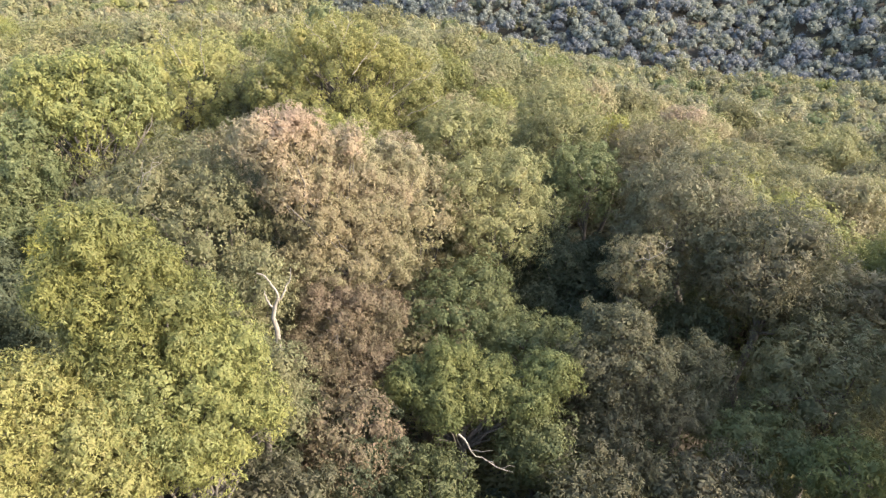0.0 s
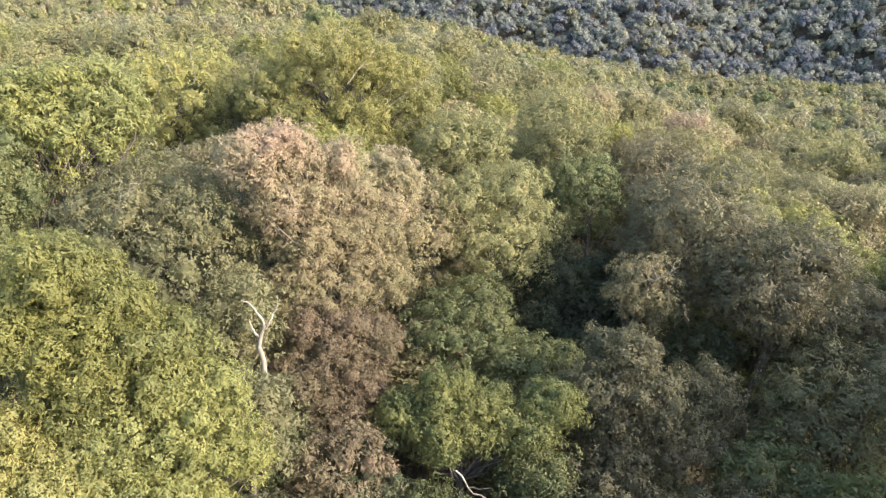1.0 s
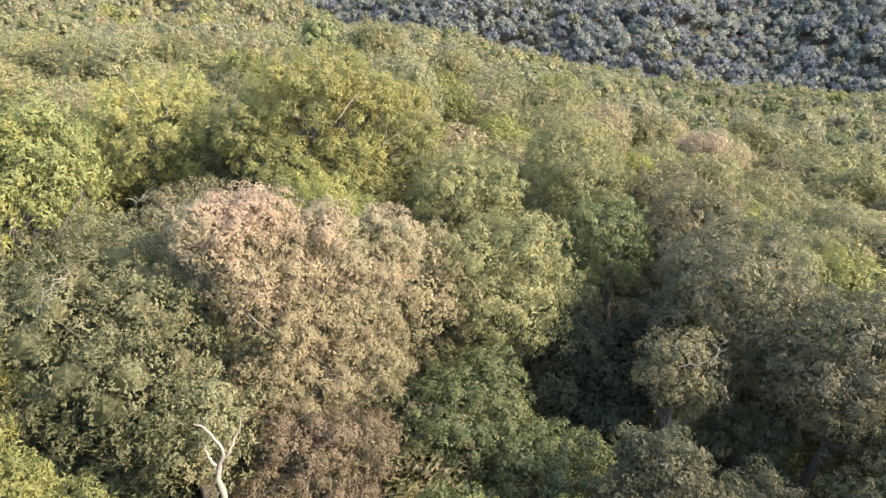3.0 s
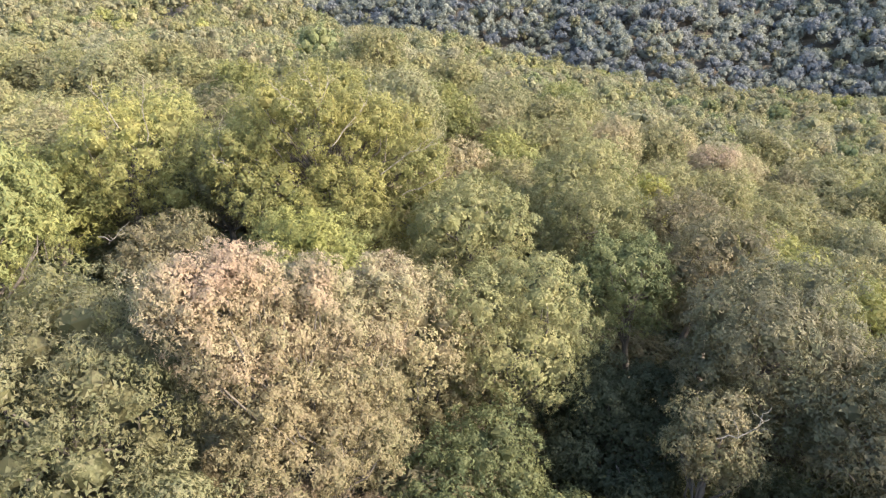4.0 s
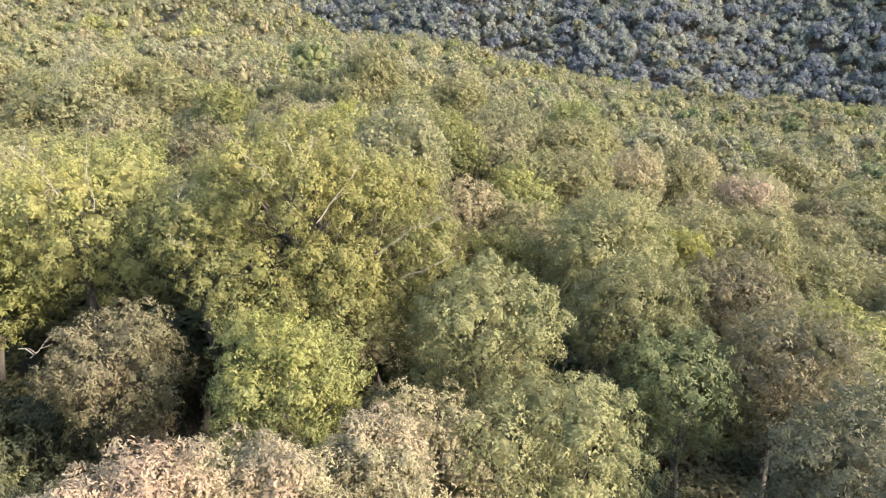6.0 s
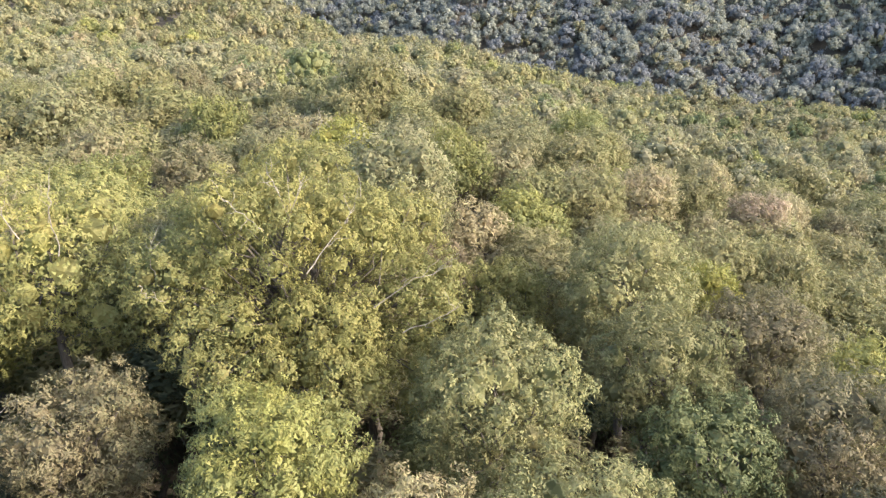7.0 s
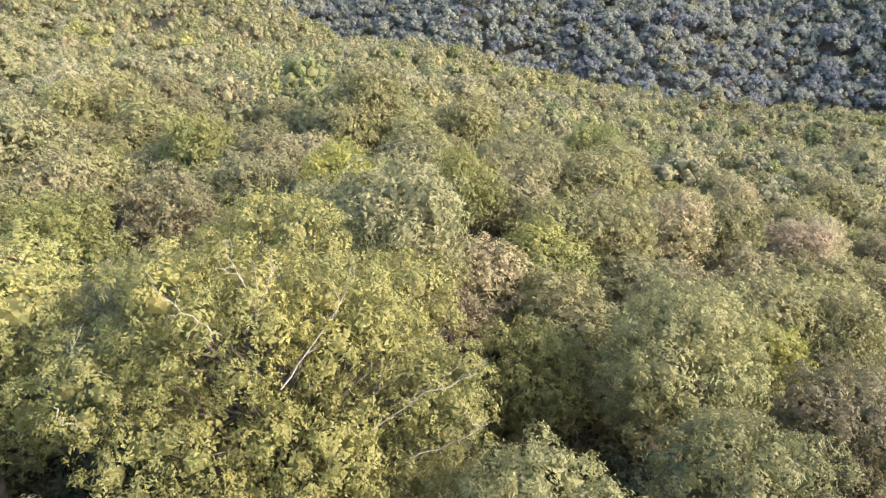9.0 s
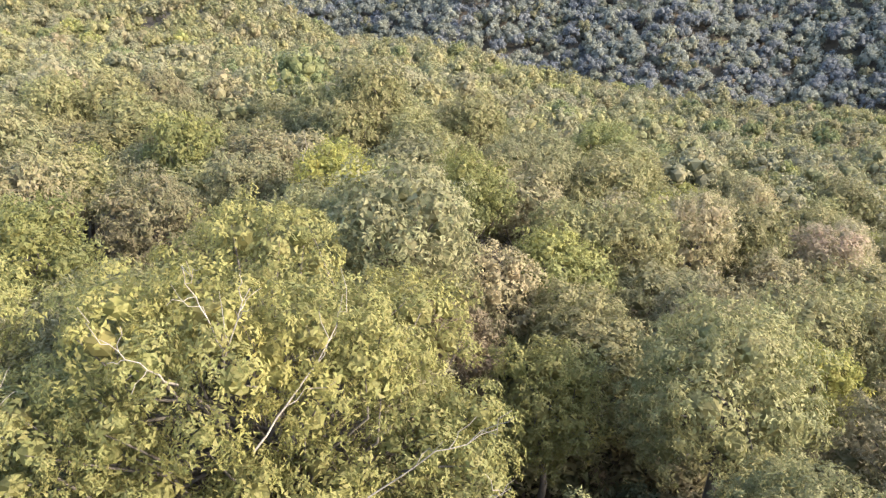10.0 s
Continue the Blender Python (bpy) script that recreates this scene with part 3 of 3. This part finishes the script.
# unseen tall trees beside the hollow, on the sunny side, added to shade it
tree(18.5, 16.5, 14.5, 3.6, 4.2, "olive", "tall olive-green oak out of view, added to shade the hollow", 0.3)
tree(15.5, 9.0, 14.5, 3.4, 4.2, "light_green", "tall pale green oak out of view, added to shade the hollow", 0.3)
tree(22.5, 21.5, 14.0, 3.6, 4.2, "brown_olive", "tall brownish oak out of view, added to shade the hollow", 0.3)
tree(12.5, 2.5, 14.0, 3.2, 4.0, "olive", "tall olive-green oak out of view behind the hollow, added to shade it", 0.3)
tree(25.5, 26.5, 13.0, 3.4, 4.0, "grey_green", "tall grey-green oak out of view, added to shade the hollow", 0.3)

# ---- the woods around ----
KINDS = ("olive", "light_green", "grey_green", "tan_olive", "brown_olive", "yellow_green", "olive", "light_green", "grey_green", "olive", "light_green")


tree(3.3, 19.6, 6.6, 1.4, 1.5, "green", "bright green shrub at the foot of the brown-olive mound", 0.115, name="shrub")
tree(-2.6, 18.4, 7.2, 1.7, 1.9, "dark_green", "dark green shrub under the reddish brown tree", 0.115, name="shrub")


def spread_spots(x0, x1, y0, y1, step, keep, seed):
    rng = np.random.default_rng(seed)
    gx, gy = np.meshgrid(np.arange(x0, x1, step), np.arange(y0, y1, step))
    p = np.stack([gx.ravel(), gy.ravel()], -1) + rng.uniform(-0.42 * step, 0.42 * step, (gx.size, 2))
    return p[keep(p[:, 0], p[:, 1])]


def forest_kind(leaves, label, seed, leaf, name="forest_tree", low=-0.5):
    """One oak of the woods, to be set out in copies."""
    rng = np.random.default_rng(seed)
    root = tagged(new(name), label, "tree", "oaks of the surrounding woods")
    r, rz, mid = 2.5, 3.3, 11.4
    lobes = crown_lobes(rng, r * 0.93, rz * 0.93, 14, low, 0.36, 0.50, 0.54, 0.76)
    v, f, soft = crown_leaves(rng, lobes, leaf, 0.62, fill=0.35, per=5, tuft=0.42, droop=0.15, loose=0.45)
    part("crown", mesh_of("crown", v + np.array([0, 0, mid]), f, [LEAF[leaves]], normals=soft), root)
    line = bent(rng, (0, 0, -0.4), (0.2, 0.1, mid - 0.4), 6, 0.04)
    pieces = [tube(line, np.linspace(0.24, 0.12, 6), 6)]
    for m, s, w in zip(*lobes):
        pieces.append(tube(bent(rng, line[4], m + np.array([0, 0, mid]) + w * s * 0.6, 4), np.linspace(0.07, 0.015, 4), 4))
    v, f = join(pieces)
    part("trunk", mesh_of("trunk", v, f, [BARK], smooth_faces=True), root)
    return root


def in_view(x, y, margin=7.0):
    return abs(x) < 0.70 * y + margin


def set_out_woods():
    rng = np.random.default_rng(7)
    spots = []
    for gy in np.arange(8, 100, 4.5):
        for gx in np.arange(-76, 76, 4.5):
            x, y = gx + rng.uniform(-1.5, 1.5), gy + rng.uniform(-1.5, 1.5)
            if not in_view(x, y) or (-11 < x < 16 and y < 46) or (-20 < x < -10 and 29 < y < 41):
                continue
            if any((x - a) ** 2 + (y - b) ** 2 < (0.62 * (c + 2.3)) ** 2 for a, b, c in PLACED):
                continue
            spots.append((x, y))
    spots.sort(key=lambda s: s[1])
    kinds = tuple(dict.fromkeys(KINDS))
    fine = {k: forest_kind(k, LABELS[k], 170 + i, 0.15) for i, k in enumerate(kinds)}
    near = {k: forest_kind(k, LABELS[k], 40 + i, 0.19) for i, k in enumerate(kinds)}
    far_kind = {k: forest_kind(k, LABELS[k], 70 + i, 0.26) for i, k in enumerate(kinds)}
    used = set()
    for n, (x, y) in enumerate(spots[:300]):
        k = KINDS[rng.integers(0, len(KINDS))]
        away = math.hypot(x, max(y - 26, 0.0))
        src = (fine if away < 26 else near if away < 42 else far_kind)[k]
        size = rng.uniform(0.9, 1.3)
        foot = float(ground(x, y))
        tall = float(canopy(x, y)) + rng.normal(0, 1.5) - foot
        m = pose(x, y, foot, rng.uniform(-3, 3), rng.uniform(-3, 3), rng.uniform(0, 360)) @ Matrix.Diagonal((size, size, tall / 14.6, 1))
        if src.name in used:
            ob = copy_thing(src, m)
            ob.matrix_basis = m
        else:
            used.add(src.name)
            src.matrix_basis = m
    for src in (*fine.values(), *near.values(), *far_kind.values()):
        if src.name not in used:
            for o in (*src.children_recursive, src):
                bpy.data.objects.remove(o)
    return spots[300:]


LABELS = {
    "olive": "olive-green oak of the closed woods",
    "light_green": "pale green oak of the closed woods",
    "grey_green": "grey-green oak of the closed woods",
    "tan_olive": "tan-olive oak of the closed woods",
    "brown_olive": "brownish oak of the closed woods",
    "yellow_green": "yellow-green oak of the closed woods",
    "green": "deep green tree of the closed woods",
}
rest = set_out_woods()


def set_out_young_trees():
    """Shorter trees that stand under and between the tall ones."""
    rng = np.random.default_rng(31)
    kinds = ("green", "olive", "grey_green", "dark_green", "brown_olive")
    made = {}
    for gy in np.arange(10, 62, 4.2):
        for gx in np.arange(-30, 30, 4.2):
            x, y = gx + rng.uniform(-1.4, 1.4), gy + rng.uniform(-1.4, 1.4)
            if not in_view(x, y, 1.0) or any((x - a) ** 2 + (y - b) ** 2 < (0.5 * c) ** 2 for a, b, c in PLACED):
                continue
            foot = float(ground(x, y))
            hollow = math.exp(-((x - 8) / 7) ** 2 - ((y - 20) / 9) ** 2)
            tall = (float(canopy(x, y)) - foot) * rng.uniform(0.42, 0.62) * (1 - 0.5 * max(hollow, math.exp(-((x + 1) / 4) ** 2 - ((y - 16) / 4) ** 2)))
            k = kinds[rng.integers(0, len(kinds))]
            wide = rng.uniform(0.85, 1.1)
            m = pose(x, y, foot, 0, 0, rng.uniform(0, 360)) @ Matrix.Diagonal((wide, wide, tall / 14.6, 1))
            k = (k, math.hypot(x, max(y - 26, 0.0)) < 22)
            if k in made:
                ob = copy_thing(made[k], m)
                ob.matrix_basis = m
            else:
                ob = made[k] = forest_kind(k[0], YOUNG[k[0]], 90 + len(made), 0.28 if k[1] else 0.5, "young_tree", -0.1)
                ob.matrix_basis = m
                tagged(ob, group="young trees under the canopy")


YOUNG = {
    "green": "young green tree in the shade of taller ones",
    "olive": "young olive-green oak under the canopy",
    "grey_green": "young grey-green oak under the canopy",
    "dark_green": "young dark green tree in deep shade",
    "brown_olive": "young brownish oak under the canopy",
}
set_out_young_trees()


def set_out_low_oaks():
    """Lower oaks on the ground that the flight starts over."""
    rng = np.random.default_rng(37)
    kinds = ("olive", "light_green", "grey_green", "brown_olive")
    made = {}
    for x, y in spread_spots(-28, 28, -22, 15, 4.8, lambda x, y: (np.abs(x) > 0.70 * y + 5.5) | (y < 9.5), 18):
        if any((x - a) ** 2 + (y - b) ** 2 < (0.6 * c + 1.0) ** 2 for a, b, c in PLACED):
            continue
        k = kinds[rng.integers(0, len(kinds))]
        foot = float(ground(x, y))
        shaded = smooth(3, 7, x) * smooth(-16, -8, y)
        open_side = -14 < x < 5 and y > -12
        top = rng.uniform(9.0, 11.0) if open_side else float(canopy(x, y)) + rng.normal(-0.6, 1.0) - 5.0 * float(shaded)
        if abs(x) < 0.70 * y + 5.5:
            top = min(top, 18.6 - 0.87 * (y + 2.6))
        wide = rng.uniform(0.95, 1.25)
        m = pose(x, y, foot, rng.uniform(-3, 3), rng.uniform(-3, 3), rng.uniform(0, 360)) @ Matrix.Diagonal((wide, wide, max(top - foot, 4.0) / 14.6, 1))
        if k in made:
            ob = copy_thing(made[k], m)
        else:
            ob = made[k] = forest_kind(k, LOW[k], 190 + len(made), 0.34, "low_oak", -0.3)
            tagged(ob, group="lower oaks near the start of the flight")
        ob.matrix_basis = m


LOW = {
    "olive": "lower olive-green oak on the sloping ground",
    "light_green": "lower pale green oak on the sloping ground",
    "grey_green": "lower grey-green oak on the sloping ground",
    "brown_olive": "lower brownish oak on the sloping ground",
}
set_out_low_oaks()


def crowd(name, label, spots, mats, odds, leaf, count, seed, spread=3.6, low=-0.3, facet=0.3, boughs=12, uneven=1.3, size=(0.36, 0.52), closed=0.64):
    """Distant woods: many crowns as one mass, each a dome of leafy boughs with added solid cores, dense sprays inside
    and finer ones outside.
    """
    rng = np.random.default_rng(seed)
    s = np.asarray(spots, float)
    n = len(s)
    if not n:
        return
    r = spread * rng.uniform(0.72, 1.25, n)
    rz = r * rng.uniform(0.9, 1.35, n)
    top = canopy(s[:, 0], s[:, 1]) + rng.normal(0, uneven, n)
    kind = rng.choice(len(mats), n, p=np.asarray(odds) / np.sum(odds))
    mid = np.stack([s[:, 0], s[:, 1], top - rz], -1)
    b = np.arange(boughs)
    z = 1 - (1 - low) * (b + 0.5) / boughs
    turn = b[None] * 2.39996 + rng.uniform(0, 6.28, (n, 1))
    flat = np.sqrt(np.maximum(1 - z * z, 0))[None]
    bw = unit(np.stack([flat * np.cos(turn), flat * np.sin(turn), np.repeat(z[None], n, 0)], -1) + rng.normal(0, 0.2, (n, boughs, 3)))
    shape = np.stack([r, r, rz], -1)[:, None]
    bp = mid[:, None] + bw * shape * rng.uniform(0.48, 0.74, (n, boughs, 1))
    bs = r[:, None] * rng.uniform(*size, (n, boughs))
    j = rng.integers(0, boughs, (n, count))
    i = np.repeat(np.arange(n)[:, None], count, 1)
    inner = (np.arange(count) % 4 == 0)[None, :, None]
    tufts = 9
    tw = unit(rng.normal(0, 0.8, (n, boughs, tufts, 3)) + 0.45 * bw[:, :, None] + np.array([0, 0, 0.4]))
    tw = tw[i, j, rng.integers(0, tufts, (n, count))]
    d = unit(rng.normal(0, 0.7, (n, count, 3)) + 0.7 * tw)
    p = bp[i, j] + (tw * 0.72 + d * np.where(inner, rng.uniform(-0.05, 0.2, (n, count, 1)), rng.uniform(0.28, 0.42, (n, count, 1)))) * bs[i, j][..., None]
    hid = np.zeros((n, count), bool)
    for k in range(boughs):
        hid |= (((p - bp[:, None, k]) ** 2).sum(-1) < (0.7 * bs[:, None, k]) ** 2) & (j != k)
    soft = unit(0.7 * d + 0.5 * tw + 0.4 * bw[i, j])[~hid]
    d = unit(d + 0.3 * bw[i, j] + rng.normal(0, facet, d.shape))[~hid]
    p, own = p[~hid], i[~hid]
    axis = unit(np.cross(d, unit(rng.normal(0, 1, d.shape))))
    side = np.cross(axis, d)
    big = leaf * rng.uniform(0.6, 1.3, (len(p), 1)) * np.where(np.repeat(inner, n, 0)[~hid], 1.6, 1.0)
    v = np.stack([p - axis * big * 0.5 - side * big * 0.4, p - axis * big * 0.4 + side * big * 0.45, p + axis * big * 0.65 + d * big * 0.1], 1).reshape(-1, 3)
    q, g, around = solid_core(rng, bp.reshape(-1, 3), bs.ravel(), closed)
    f = np.concatenate([np.arange(len(v)).reshape(-1, 3), g + len(v)])
    which = np.concatenate([kind[own], np.repeat(kind, boughs * len(KNOB_FACES))])
    tagged(new(name, mesh_of(name, np.concatenate([v, q]), f, [LEAF[m] for m in mats], which, normals=np.concatenate([np.repeat(soft, 3, 0), around]))), label, "woods", kind="stuff")


MIX = ("olive", "light_green", "grey_green", "tan_olive", "brown_olive", "yellow_green", "green")
ODDS = (6, 3, 4.5, 1.2, 1.8, 0.8, 0.7)
crest_of = lambda x: 222 + 0.75 * np.maximum(-x - 5, 0) - 0.28 * np.maximum(x - 60, 0)
crowd("woods_middle_distance", "mixed olive and yellow-green oak woods in the middle distance", rest, MIX, ODDS, 0.26, 1100, 11, 2.7)
RIDGE = ("olive", "hazed_olive", "grey_green", "light_green", "brown_olive", "tan_olive", "yellow_green", "green")
RIDGE_ODDS = (4, 5, 5, 0.6, 1.6, 0.2, 0.4, 1.1)
mid_spots = spread_spots(-130, 130, 97, 330, 4.8, lambda x, y: (np.abs(x) < 0.70 * y + 8) & (y < crest_of(x) + 18) & (y < 190), 12)
crowd("woods_on_ridge", "mixed olive oak woods covering the ridge", mid_spots, RIDGE, RIDGE_ODDS, 0.28, 880, 13, 2.9)
back_spots = spread_spots(-300, 170, 190, 460, 5.6, lambda x, y: (np.abs(x) < 0.70 * y + 8) & (y < crest_of(x) + 18), 14)
crowd("woods_on_ridge_crest", "olive oak woods along the crest of the ridge", back_spots, RIDGE, RIDGE_ODDS, 0.38, 520, 15, 3.3)
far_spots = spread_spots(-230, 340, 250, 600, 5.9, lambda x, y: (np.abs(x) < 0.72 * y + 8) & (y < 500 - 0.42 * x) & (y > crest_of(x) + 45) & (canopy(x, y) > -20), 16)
# these crowns carry the haze of distance in their leaf colour
crowd("far_woods", "woods on the far hillside across the valley, bluish haze put into their leaf colour", far_spots, ("hazed_green", "hazed_dark", "hazed_olive"), (5, 2.6, 0.5), 0.68, 250, 17, 4.3, boughs=9, uneven=2.2, size=(0.40, 0.54), closed=0.74)
side_spots = spread_spots(-90, 90, -60, 48, 5.0, lambda x, y: (np.abs(x) > 0.70 * y + 8) & ((np.abs(x) > 29) | (y < -23)), 18)
crowd("woods_beside", "mixed oak woods around the flight path", side_spots, MIX, ODDS, 0.6, 120, 19, 3.2)


def understorey():
    """Low leafy growth on the ground between the trunks."""
    rng = np.random.default_rng(21)
    spots = spread_spots(-24, 34, 8, 84, 1.9, lambda x, y: np.abs(x) < 0.72 * y + 4, 22)
    n, count = len(spots), 84
    h = rng.uniform(0.8, 4.6, n)
    base = np.stack([spots[:, 0], spots[:, 1], ground(spots[:, 0], spots[:, 1]) + h * 0.5], -1)
    d = unit(rng.normal(0, 1, (n, count, 3)) + np.array([0, 0, 0.4]))
    p = (base[:, None] + d * np.stack([0.9 + 0 * h, 0.9 + 0 * h, h * 0.55], -1)[:, None] * rng.uniform(0.6, 1.1, (n, count, 1))).reshape(-1, 3)
    d = d.reshape(-1, 3)
    axis = unit(np.cross(d, unit(rng.normal(0, 1, d.shape))))
    length = 0.30 * rng.uniform(0.7, 1.3, len(p))
    v, f = blades(p, axis, d, length, length * 0.6)
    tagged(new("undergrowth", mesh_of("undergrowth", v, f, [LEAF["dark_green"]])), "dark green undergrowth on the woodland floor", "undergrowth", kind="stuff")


understorey()
